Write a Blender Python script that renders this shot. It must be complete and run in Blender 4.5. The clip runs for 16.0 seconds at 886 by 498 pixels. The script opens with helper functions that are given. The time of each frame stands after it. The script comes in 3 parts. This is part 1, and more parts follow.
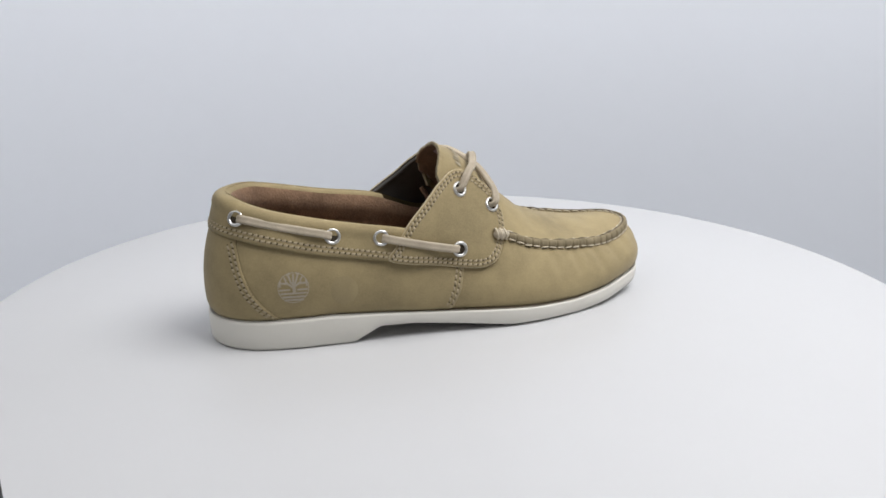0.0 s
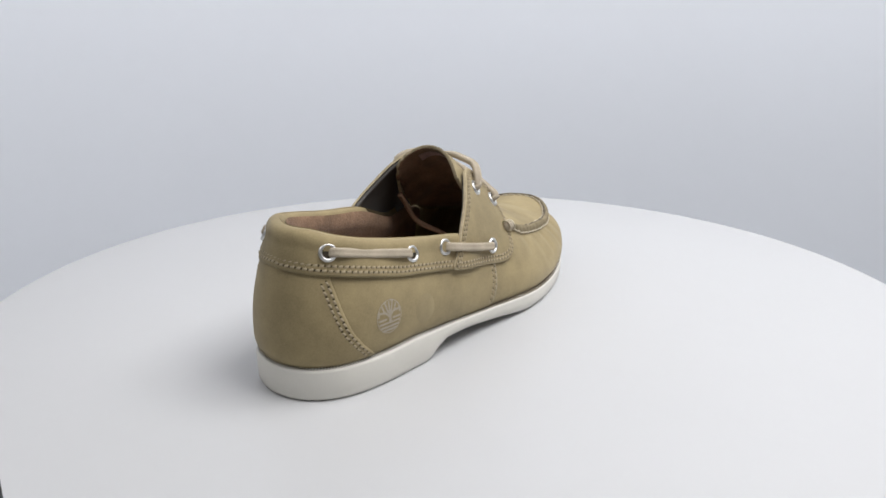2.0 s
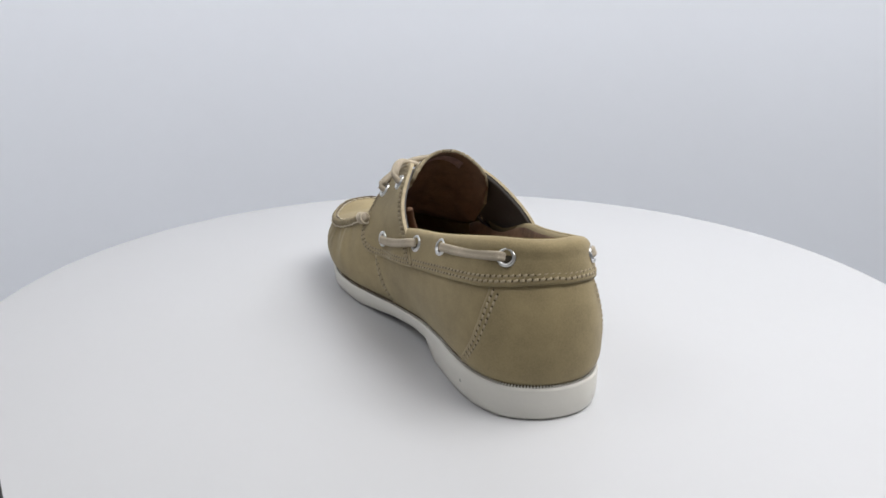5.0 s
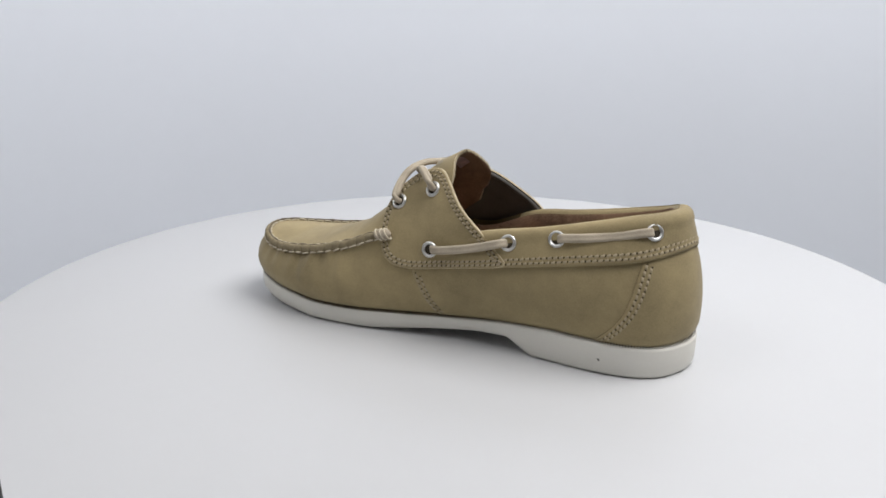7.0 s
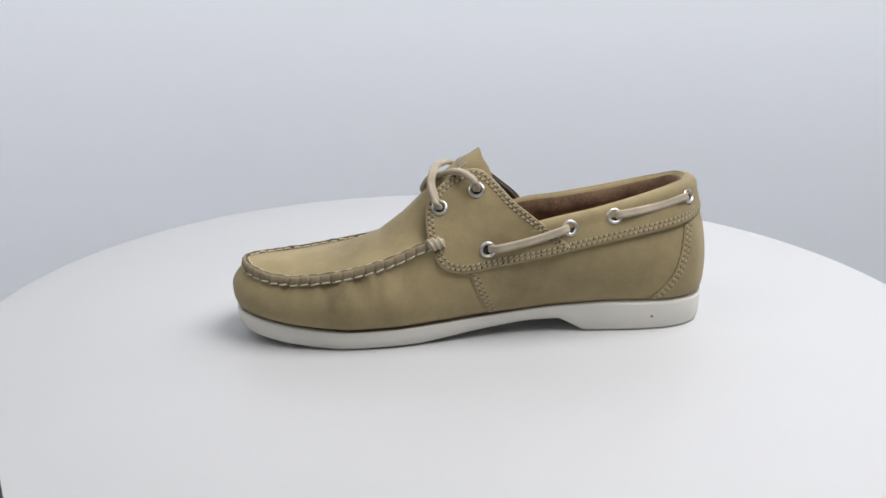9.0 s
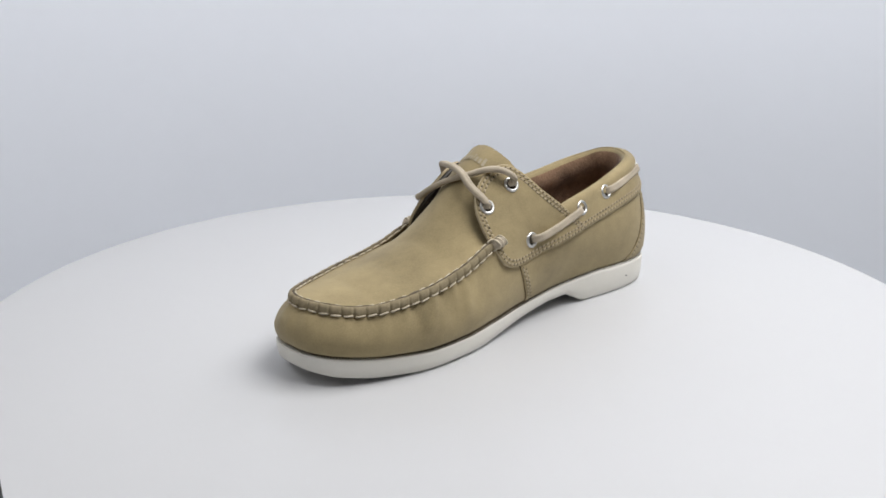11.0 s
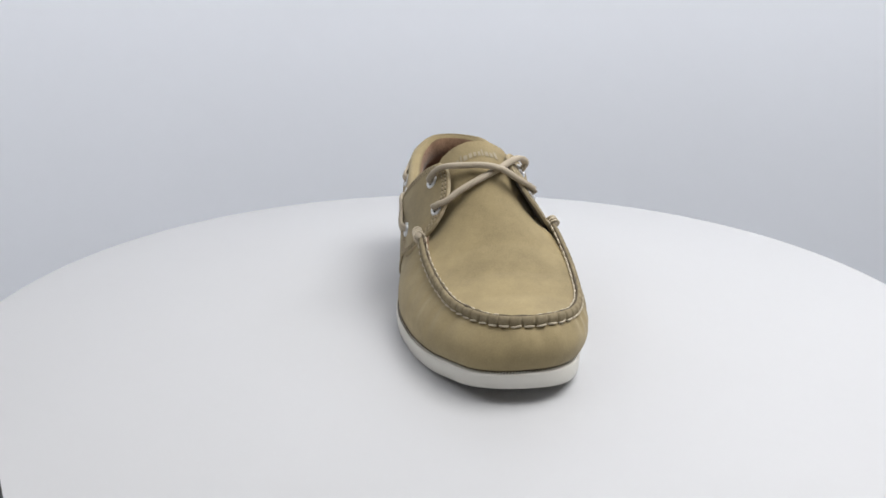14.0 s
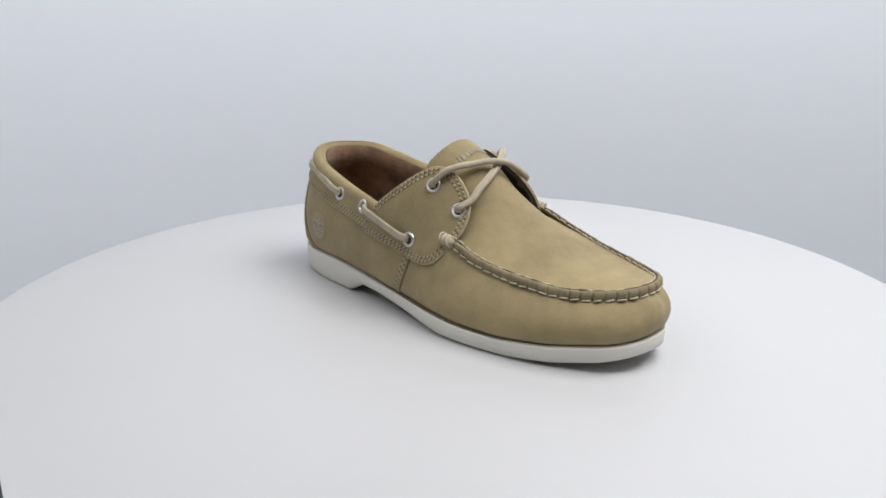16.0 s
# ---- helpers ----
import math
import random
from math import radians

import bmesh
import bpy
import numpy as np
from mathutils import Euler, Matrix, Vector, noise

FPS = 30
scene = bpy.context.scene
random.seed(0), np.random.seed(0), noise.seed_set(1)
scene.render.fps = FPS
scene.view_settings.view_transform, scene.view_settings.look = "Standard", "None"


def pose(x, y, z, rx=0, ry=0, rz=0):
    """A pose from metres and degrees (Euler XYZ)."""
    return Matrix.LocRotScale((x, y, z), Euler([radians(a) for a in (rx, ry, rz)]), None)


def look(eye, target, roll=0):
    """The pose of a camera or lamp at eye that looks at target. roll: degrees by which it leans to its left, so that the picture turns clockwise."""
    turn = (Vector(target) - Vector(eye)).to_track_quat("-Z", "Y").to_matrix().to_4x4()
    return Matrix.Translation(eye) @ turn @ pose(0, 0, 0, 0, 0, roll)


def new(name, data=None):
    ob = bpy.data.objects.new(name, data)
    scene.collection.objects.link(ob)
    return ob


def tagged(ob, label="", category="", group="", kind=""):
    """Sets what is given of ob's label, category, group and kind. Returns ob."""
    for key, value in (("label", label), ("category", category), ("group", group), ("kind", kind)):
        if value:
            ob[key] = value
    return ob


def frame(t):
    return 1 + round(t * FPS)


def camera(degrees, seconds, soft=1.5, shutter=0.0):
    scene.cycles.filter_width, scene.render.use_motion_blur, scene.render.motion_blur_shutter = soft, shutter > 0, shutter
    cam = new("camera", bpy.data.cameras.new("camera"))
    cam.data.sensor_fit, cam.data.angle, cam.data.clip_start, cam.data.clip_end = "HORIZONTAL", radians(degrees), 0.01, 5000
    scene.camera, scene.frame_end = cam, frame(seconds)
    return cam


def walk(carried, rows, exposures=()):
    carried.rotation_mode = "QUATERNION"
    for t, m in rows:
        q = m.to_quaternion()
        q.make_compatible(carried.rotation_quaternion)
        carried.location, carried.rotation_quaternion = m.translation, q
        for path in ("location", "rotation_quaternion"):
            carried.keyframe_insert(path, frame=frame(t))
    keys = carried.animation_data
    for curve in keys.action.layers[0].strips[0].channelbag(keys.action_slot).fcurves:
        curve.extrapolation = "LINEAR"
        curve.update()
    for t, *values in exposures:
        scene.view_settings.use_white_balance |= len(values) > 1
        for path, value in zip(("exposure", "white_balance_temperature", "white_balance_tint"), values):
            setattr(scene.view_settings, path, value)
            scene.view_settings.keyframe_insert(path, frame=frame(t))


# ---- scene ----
# ---- camera: stands still before the turntable ----
cam = camera(53.43, 16.0, soft=1.6)
CAM_POSE = look((0.0, -0.55, 0.2175), (-0.0092, -0.0261, 0.0503), -0.046)
walk(cam, [(0.0, CAM_POSE), (16.0, CAM_POSE)], exposures=[(0.0, 0.2), (16.0, 0.2)])

# ---- light: an added, unseen white room with soft lamps overhead ----
world = bpy.data.worlds.new("studio_world")
world.use_nodes = True
world.node_tree.nodes["Background"].inputs[0].default_value = (0.88, 0.93, 1.0, 1)
world.node_tree.nodes["Background"].inputs[1].default_value = 0.17
scene.world = world


def area_lamp(name, eye, target, sx, sy, watts, colour):
    data = bpy.data.lights.new(name, "AREA")
    data.shape, data.size, data.size_y, data.energy, data.color = "RECTANGLE", sx, sy, watts, colour
    ob = new(name, data)
    ob.matrix_world = look(eye, target)
    return ob


area_lamp("softbox_top", (0.56, -0.12, 1.15), (0.1, 0.12, 0), 0.95, 0.8, 16.2, (0.993, 0.984, 0.984))
# fill lamp with no known source, added to lift the left side
area_lamp("side_fill", (-0.8, -0.35, 1.25), (0.05, 0.1, 0.0), 0.9, 0.9, 4.9, (0.993, 0.984, 0.984))

# ---- materials ----
def node_mat(name, col, rough=0.6, var=0.12, scale=40.0, fine=400.0, bump=0.15, metal=0.0, sheen=0.0, spec=0.5, blotch=None, mid=0.0):
    """Base colour varied at two scales, with a fine relief."""
    m = bpy.data.materials.new(name)
    m.use_nodes = True
    nt = m.node_tree
    b = nt.nodes["Principled BSDF"]
    tc = nt.nodes.new("ShaderNodeTexCoord")
    n1, n2 = nt.nodes.new("ShaderNodeTexNoise"), nt.nodes.new("ShaderNodeTexNoise")
    n1.inputs["Scale"].default_value, n1.inputs["Detail"].default_value = scale, 4
    n2.inputs["Scale"].default_value, n2.inputs["Detail"].default_value = fine, 3
    mixf = nt.nodes.new("ShaderNodeMath")
    mixf.operation = "MULTIPLY_ADD"
    mixf.inputs[1].default_value = 0.35
    ramp = nt.nodes.new("ShaderNodeMapRange")
    ramp.inputs["From Min"].default_value, ramp.inputs["From Max"].default_value = 0.35, 0.95
    mix = nt.nodes.new("ShaderNodeMix")
    mix.data_type = "RGBA"
    lo = blotch or tuple(c * (1 - var) for c in col)
    hi = tuple(min(1, c * (1 + var)) for c in col)
    mix.inputs[6].default_value, mix.inputs[7].default_value = (*lo, 1), (*hi, 1)
    bp = nt.nodes.new("ShaderNodeBump")
    bp.inputs["Strength"].default_value, bp.inputs["Distance"].default_value = bump, 0.0006
    ln = nt.links.new
    ln(tc.outputs["Object"], n1.inputs["Vector"]), ln(tc.outputs["Object"], n2.inputs["Vector"])
    ln(n2.outputs["Fac"], mixf.inputs[0]), ln(n1.outputs["Fac"], mixf.inputs[2])
    if mid:
        n3, add = nt.nodes.new("ShaderNodeTexNoise"), nt.nodes.new("ShaderNodeMath")
        n3.inputs["Scale"].default_value, n3.inputs["Detail"].default_value, n3.inputs["Roughness"].default_value = mid, 6, 0.65
        add.operation = "MULTIPLY_ADD"
        add.inputs[1].default_value = 0.5
        sub = nt.nodes.new("ShaderNodeMath")
        sub.operation = "SUBTRACT"
        sub.inputs[1].default_value = 0.25
        ln(tc.outputs["Object"], n3.inputs["Vector"]), ln(n3.outputs["Fac"], add.inputs[0])
        ln(n1.outputs["Fac"], add.inputs[2]), ln(add.outputs[0], sub.inputs[0]), ln(sub.outputs[0], mixf.inputs[2])
    ln(mixf.outputs[0], ramp.inputs["Value"]), ln(ramp.outputs[0], mix.inputs[0])
    ln(mix.outputs[2], b.inputs["Base Color"]), ln(n2.outputs["Fac"], bp.inputs["Height"]), ln(bp.outputs[0], b.inputs["Normal"])
    b.inputs["Roughness"].default_value, b.inputs["Metallic"].default_value = rough, metal
    b.inputs["Specular IOR Level"].default_value = spec
    if sheen:
        b.inputs["Sheen Weight"].default_value, b.inputs["Sheen Roughness"].default_value = sheen, 0.5
    return m


LEATHER = node_mat("khaki_nubuck", (0.303, 0.240, 0.126), 0.78, 0.31, 20, 1100, 0.11, sheen=0.12, spec=0.28, mid=95)
# darker border colour that paints the shade line along overlapping leather edges
EDGE_SHADE = node_mat("shaded_cut_edge", (0.15, 0.115, 0.068), 0.85, 0.25, 120, 900, 0.3, spec=0.2)
RUBBED = node_mat("rubbed_nubuck", (0.312, 0.249, 0.134), 0.7, 0.18, 60, 1100, 0.15, sheen=0.1, spec=0.3)
LEATHER_EDGE = node_mat("raw_leather_edge", (0.245, 0.202, 0.126), 0.85, 0.25, 120, 900, 0.3, spec=0.2)
RAW_PALE = node_mat("pale_cut_edge", (0.43, 0.36, 0.24), 0.9, 0.25, 200, 1500, 0.4, spec=0.2)
FADED = node_mat("faded_print", (0.325, 0.28, 0.195), 0.7, 0.15, 200, 900, 0.1)
THREAD = node_mat("beige_thread", (0.39, 0.32, 0.21), 0.8, 0.15, 300, 2500, 0.2)
WHITE_THREAD = node_mat("cream_thread", (0.56, 0.49, 0.37), 0.75, 0.12, 300, 2500, 0.2)
SHADOW_HOLE = node_mat("stitch_hole_shade", (0.05, 0.037, 0.022), 0.9, 0.1)
HOLE_SHADE_SCUFF = node_mat("hole_shade_and_scuff", (0.035, 0.026, 0.015), 0.9, 0.1)
LACE = node_mat("beige_rawhide_lace", (0.425, 0.365, 0.28), 0.75, 0.22, 90, 1200, 0.25, spec=0.3)
RUBBER = node_mat("off_white_rubber", (0.70, 0.68, 0.62), 0.5, 0.035, 30, 600, 0.05)
GAP_SHADE = node_mat("gap_shade_brown", (0.10, 0.078, 0.05), 0.8, 0.2)
SUEDE = node_mat("brown_suede_lining", (0.225, 0.14, 0.088), 0.95, 0.55, 45, 700, 0.6, sheen=0.15, spec=0.15, mid=120)
GREY_LINING = node_mat("dark_grey_lining", (0.085, 0.078, 0.072), 0.55, 0.3, 60, 900, 0.25)
METAL = node_mat("silver_metal", (0.68, 0.68, 0.67), 0.36, 0.05, 200, 900, 0.03, metal=1.0)
LABEL = node_mat("dusky_lilac_label", (0.40, 0.29, 0.275), 0.7, 0.35, 350, 900, 0.1)
INNER_LACE = node_mat("brown_rawhide_lace", (0.21, 0.125, 0.08), 0.8, 0.25, 90, 1200, 0.25, spec=0.2)
PRINT = node_mat("pale_lilac_print", (0.40, 0.345, 0.262), 0.6, 0.12, 200, 900, 0.1)
DISC = node_mat("white_lacquer", (0.545, 0.549, 0.56), 0.45, 0.012, 6, 90, 0.02)
WALL = node_mat("pale_blue_paper", (0.85, 0.885, 0.95), 0.9, 0.012, 2, 60, 0.02)
BLACK = node_mat("black_metal", (0.01, 0.01, 0.011), 0.5, 0.2)
ROOM = node_mat("white_room_paint", (0.6, 0.6, 0.6), 0.9, 0.02, 2, 60, 0.02)

MM = 0.001


def mesh_ob(name, verts, faces, materials, parent=None, label="", idx=None, smooth=True, crisp=None):
    """One mesh from vertices in millimetres, under a parent if given."""
    me = bpy.data.meshes.new(name)
    me.from_pydata([tuple(float(c) * MM for c in v) for v in verts], [], faces)
    for m in materials if isinstance(materials, (list, tuple)) else [materials]:
        me.materials.append(m)
    if idx is not None:
        me.polygons.foreach_set("material_index", idx)
    if smooth:
        me.shade_smooth()
    if crisp is not None:
        me.polygons.foreach_set("use_smooth", [not c for c in crisp])
    me.update()
    ob = new(name, me)
    if parent:
        ob.parent = parent
    if label:
        ob["label"] = label
    return ob


def grid_faces(nr, nc, wrap=False, start=0):
    f = []
    for i in range(nr - 1):
        for j in range(nc if wrap else nc - 1):
            k = (j + 1) % nc
            f.append((start + i * nc + j, start + i * nc + k, start + (i + 1) * nc + k, start + (i + 1) * nc + j))
    return f


def spline(pts, per=12, closed=False):
    """Catmull-Rom through the points."""
    C = np.array(pts, float)
    if closed:
        Q, k = np.vstack([C[-1], C, C[:2]]), len(C)
    else:
        Q, k = np.vstack([2 * C[0] - C[1], C, 2 * C[-1] - C[-2]]), len(C) - 1
    u = np.linspace(0, 1, per, endpoint=False)[:, None]
    out = []
    for i in range(k):
        a, b, c, d = Q[i:i + 4]
        out.append(0.5 * (2 * b + (c - a) * u + (2 * a - 5 * b + 4 * c - d) * u ** 2 + (3 * b - a - 3 * c + d) * u ** 3))
    if not closed:
        out.append(C[-1:])
    return np.vstack(out)


def resample(P, n, closed=False):
    """n points at even steps along a polyline."""
    Q = np.vstack([P, P[:1]]) if closed else P
    L = np.concatenate([[0], np.cumsum(np.linalg.norm(np.diff(Q, axis=0), axis=1))])
    s = np.linspace(0, L[-1], n + 1)[:-1] if closed else np.linspace(0, L[-1], n)
    return np.stack([np.interp(s, L, Q[:, k]) for k in range(Q.shape[1])], 1)


def unit(v):
    return v / np.maximum(np.linalg.norm(v, axis=-1, keepdims=True), 1e-9)


def tube(P, rx, ry, up=None, n=10, cap=True, taper=None, groove=0.0):
    """Vertices and faces of an oval tube along P; ry lies along up."""
    P = np.array(P, float)
    T = unit(np.gradient(P, axis=0))
    U = np.tile([0, 0, 1.0], (len(P), 1)) if up is None else np.broadcast_to(np.array(up, float), P.shape)
    A = unit(np.cross(T, U))
    N = unit(np.cross(A, T))
    a = np.linspace(0, 2 * np.pi, n, endpoint=False)
    s = np.ones(len(P)) if taper is None else taper
    V = [P[i] + s[i] * (rx * np.cos(t) * A[i] + ry * np.sin(t) * (1 - groove * math.exp(-(math.cos(t) / 0.4) ** 2)) * N[i]) for i in range(len(P)) for t in a]
    F = grid_faces(len(P), n, True)
    if cap:
        F += [tuple(range(n))[::-1], tuple(range((len(P) - 1) * n, len(P) * n))]
    return V, F


# ---- the last of the shoe: millimetres, x to the toe, y to the inner side, z up ----
SEG = 90                       # stations in each quarter: toe, inner knot, heel, outer knot
NU = 4 * SEG
PLAN = [(138, 27), (134, 41), (123, 52), (104, 59.5), (72, 64.5), (42, 62), (14, 55), (-15, 47), (-50, 41.5), (-80, 40.8),
        (-110, 40.5), (-133, 37), (-148.5, 28.5), (-156.5, 14.5), (-158.5, 1.5), (-155.5, -11.5), (-147, -22), (-134, -29), (-112, -33), (-80, -34.2),
        (-45, -34.8), (-12, -36), (20, -38.7), (45, -37), (72, -30.6), (95, -22.6), (114, -12.0), (130, -0.4), (137.3, 13)]
PLAN_AT = (0, 6, 14, 22)
RIM = [(133.5, 27, 43), (131, 38, 43), (124, 48, 42), (112, 56, 40.5), (95, 61.5, 41), (70, 63.5, 44.5), (44, 62.5, 51.5), (15, 57.5, 62),
       (-14, 49.5, 62), (-45, 45, 73.2), (-81, 38.6, 79.8), (-111, 32.2, 86.6), (-129, 25.5, 90.6), (-140.5, 14, 91.5), (-145, 2, 91.7),
       (-141.5, -9, 91.0), (-133, -16.5, 87.4), (-118, -22, 83), (-94, -24.8, 77.5), (-70, -27, 73), (-41, -30, 68), (-10, -28, 56.5),
       (20, -25, 55.5), (40, -23, 48), (60, -19.5, 43.5), (80, -15, 41), (97, -9.5, 39.5), (113, -1, 39.7), (125, 8.5, 41), (131.5, 17.5, 42.3)]
RIM_AT = (0, 7, 14, 22)
FEATHER = ((-160, -120, -90, -60, -30, 0, 40, 70, 100, 125, 140), (18.5, 19, 19.5, 17.5, 15.3, 13.6, 12.1, 11.9, 14, 17.3, 19.3))
UNDER = ((-160, -77, -61, -40, 25, 75, 103, 125, 140), (0, 0, 8.4, 8.0, 0.6, 0.2, 2.2, 5.6, 9.4))


def ring(ctrl, at):
    P = spline(ctrl, 16, True)
    cut = [16 * a for a in at] + [len(P)]
    P = np.vstack([P, P[:1]])
    return np.vstack([resample(P[cut[k]:cut[k + 1] + 1], SEG + 1)[:-1] for k in range(4)])


base = ring(PLAN, PLAN_AT)
base = np.c_[base, np.interp(base[:, 0], *FEATHER)]
UU = np.arange(NU) / NU
base[:, 2] -= 1.4 * np.clip((UU - 0.74) / 0.1, 0, 1) * np.clip((1 - UU) / 0.05, 0, 1)   # the outer forefoot sits lower
rim = ring(RIM, RIM_AT)
tang = np.roll(base[:, :2], -1, 0) - np.roll(base[:, :2], 1, 0)
out = unit(np.c_[tang[:, 1], -tang[:, 0], 0 * tang[:, 0]])
out *= np.sign((out[:, :2] * (base[:, :2] - base[:, :2].mean(0))).sum(1))[:, None]
for _ in range(12):
    out = unit(out + np.roll(out, 1, 0) + np.roll(out, -1, 0))
BULGE_U = (0, 0.07, 0.13, 0.25, 0.33, 0.42, 0.5, 0.58, 0.66, 0.75, 0.85, 0.93, 1)
LOW = np.interp(UU, BULGE_U, (4.6, 4.8, 5.5, 5, 5.2, 5.2, 5.4, 5, 3.4, 4, 5.6, 5.6, 4.6))
HIGH = np.interp(UU, BULGE_U, (5.6, 4.4, 4.5, 3.2, 6.4, 5.4, 5.8, 4.8, 1.6, 3.0, 5.4, 5.8, 5.6))
for _ in range(14):
    LOW, HIGH = (np.roll(LOW, 1) + LOW + np.roll(LOW, -1)) / 3, (np.roll(HIGH, 1) + HIGH + np.roll(HIGH, -1)) / 3


def gather(u, v):
    """Small puckers below the moccasin seam."""
    front = max(0.0, min(1.0, (0.25 - abs((u + 0.5) % 1 - 0.5)) * 12)) * max(0.0, v - 0.25) ** 1.2
    inner = 1.0 + 1.9 * max(0.0, 1 - abs(u % 1 - 0.17) / 0.09)
    return front * inner * (2.4 * noise.noise((u * 78, v * 0.9, 3.0)) + 2.0 * noise.noise((u * 52, v * 1.0, 8.0)))


def wall(u, v, off=0.0, fine=True):
    """The upper's outer face: u runs round from the toe by the inner side, v from sole to rim."""
    f = (u % 1.0) * NU
    i = int(f) % NU
    j, w = (i + 1) % NU, f - int(f)
    g = lambda A: A[i] * (1 - w) + A[j] * w
    b, t, n = g(base), g(rim), g(out)
    lo, hi = g(LOW), g(HIGH)
    # cubic through 0, lo at 0.3, hi at 0.68, 0
    a1 = lo / (0.3 * 0.7)
    a2 = hi / (0.68 * 0.32)
    k = a1 + (a2 - a1) * (v - 0.3) / 0.38
    return b + (t - b) * v + n * (k * v * (1 - v) - 2.0 * math.exp(-(v / 0.045) ** 2) + off + (gather(u, v) if fine else 0.0))


def wall_normal(u, v):
    du = wall(u + 0.002, v) - wall(u - 0.002, v)
    dv = wall(u, min(v + 0.02, 1)) - wall(u, max(v - 0.02, 0))
    return unit(np.cross(du, dv))


def v_at(u, z):
    i = int((u % 1.0) * NU) % NU
    return (z - base[i, 2]) / (rim[i, 2] - base[i, 2])


def u_at(x, z, side):
    """The u on the inner (+1) or outer (-1) side where the wall stands at x and height z."""
    lo, hi = 0.0, 0.5
    for _ in range(13):
        m = (lo + hi) / 2
        u = m if side > 0 else 1 - m
        if wall(u, v_at(u, z), 0.0, False)[0] > x:
            lo = m
        else:
            hi = m
    m = (lo + hi) / 2
    return m if side > 0 else 1 - m


def on_wall(x, z, side, off=0.0):
    u = u_at(x, z, side)
    v = v_at(u, z)
    n = wall_normal(u, v)
    n = n if n @ out[int(u * NU) % NU] > 0 else -n
    return wall(u, v) + n * off, n


def edged(grid):
    """Faces for a grid of rows of points."""
    G = np.array(grid)
    return G.reshape(-1, 3), grid_faces(G.shape[0], G.shape[1])


def overlay(name, fn, nu, nv, off, material, parent, label=""):
    """A leather piece laid on the wall: fn(s, t) gives u, v; its borders turn down to what lies below."""
    S = [0.0, *np.linspace(0, 1, nu), 1.0]
    R = [0.0, *np.linspace(0, 1, nv), 1.0]
    rows = []
    for b, t in enumerate(R):
        row = []
        for a, s in enumerate(S):
            u, v = fn(s, t)
            rim_pt = a in (0, len(S) - 1) or b in (0, len(R) - 1)
            p = wall(u, v)
            n = out[int((u % 1) * NU) % NU]
            near = min(s, 1 - s, t, 1 - t) < 1e-6
            row.append(p + n * (-0.4 if rim_pt else off * (0.8 if near else 1.0)))
        rows.append(row)
    V, F = edged(rows)
    nc = len(S) - 1
    # border faces take the painted edge shade
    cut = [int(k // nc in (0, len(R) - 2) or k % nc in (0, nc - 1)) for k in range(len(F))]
    return mesh_ob(name, V, F, [material, EDGE_SHADE], parent, label, cut, crisp=cut)


def stitches(name, P, N, parent, pitch=3.3, length=3.1, width=1.35, thread=None, phase=0.0):
    """A row of sewn stitches along P, sunk at their ends; dark discs paint needle-hole shade."""
    n = max(2, int(np.linalg.norm(np.diff(P, axis=0), axis=1).sum() / pitch))
    Q = resample(np.c_[P, N], n + 1)
    if phase:
        Q = Q[:-1] * (1 - phase) + Q[1:] * phase
    V, F, I = [], [], []
    for k in range(len(Q) - 1):
        a, b = Q[k, :3], Q[k + 1, :3]
        m, t, nn = (a + b) / 2, unit(b - a), unit(Q[k, 3:] + Q[k + 1, 3:])
        w = np.cross(nn, t)
        s = len(V)
        h = length / 2 * random.uniform(0.9, 1.06)
        d = unit(t + w * (0.3 + random.uniform(-0.08, 0.08)))
        for e, hw, up in ((-h, 0.45, -0.3), (-h * 0.6, 1, 0.4), (h * 0.6, 1, 0.45), (h, 0.45, -0.3)):
            V += [m + d * e - w * width / 2 * hw + nn * (up - 0.35), m + d * e + nn * up, m + d * e + w * width / 2 * hw + nn * (up - 0.35)]
        for i in range(3):
            for j in range(2):
                F.append((s + i * 3 + j, s + i * 3 + j + 1, s + i * 3 + j + 4, s + i * 3 + j + 3))
                I.append(0)
        s = len(V)
        r = random.uniform(0.75, 1.1)
        for j in range(6):
            A = math.tau * j / 6
            V.append(b + nn * 0.16 + (d * math.cos(A) * 0.5 + w * math.sin(A) * 0.66) * r)
        F.append(tuple(range(s, s + 6)))
        I.append(1)
    return mesh_ob(name, V, F, [thread or THREAD, SHADOW_HOLE], parent, "", I)


# ---- the shoe ----
shoe = tagged(new("shoe"), "khaki tan nubuck boat shoe with rawhide laces on a white turntable", "shoe", "", "")


def mirror_cap(n, start, flip=False):
    """Strips that close a ring of n points by joining its two sides."""
    F = []
    for k in range(n // 2):
        a, b = k, (k + 1)
        c, d = (n - k) % n, (n - k - 1) % n
        q = [start + i for i in dict.fromkeys((a, b, d, c))]
        if len(q) > 2:
            F.append(tuple(q[::-1] if flip else q))
    return F


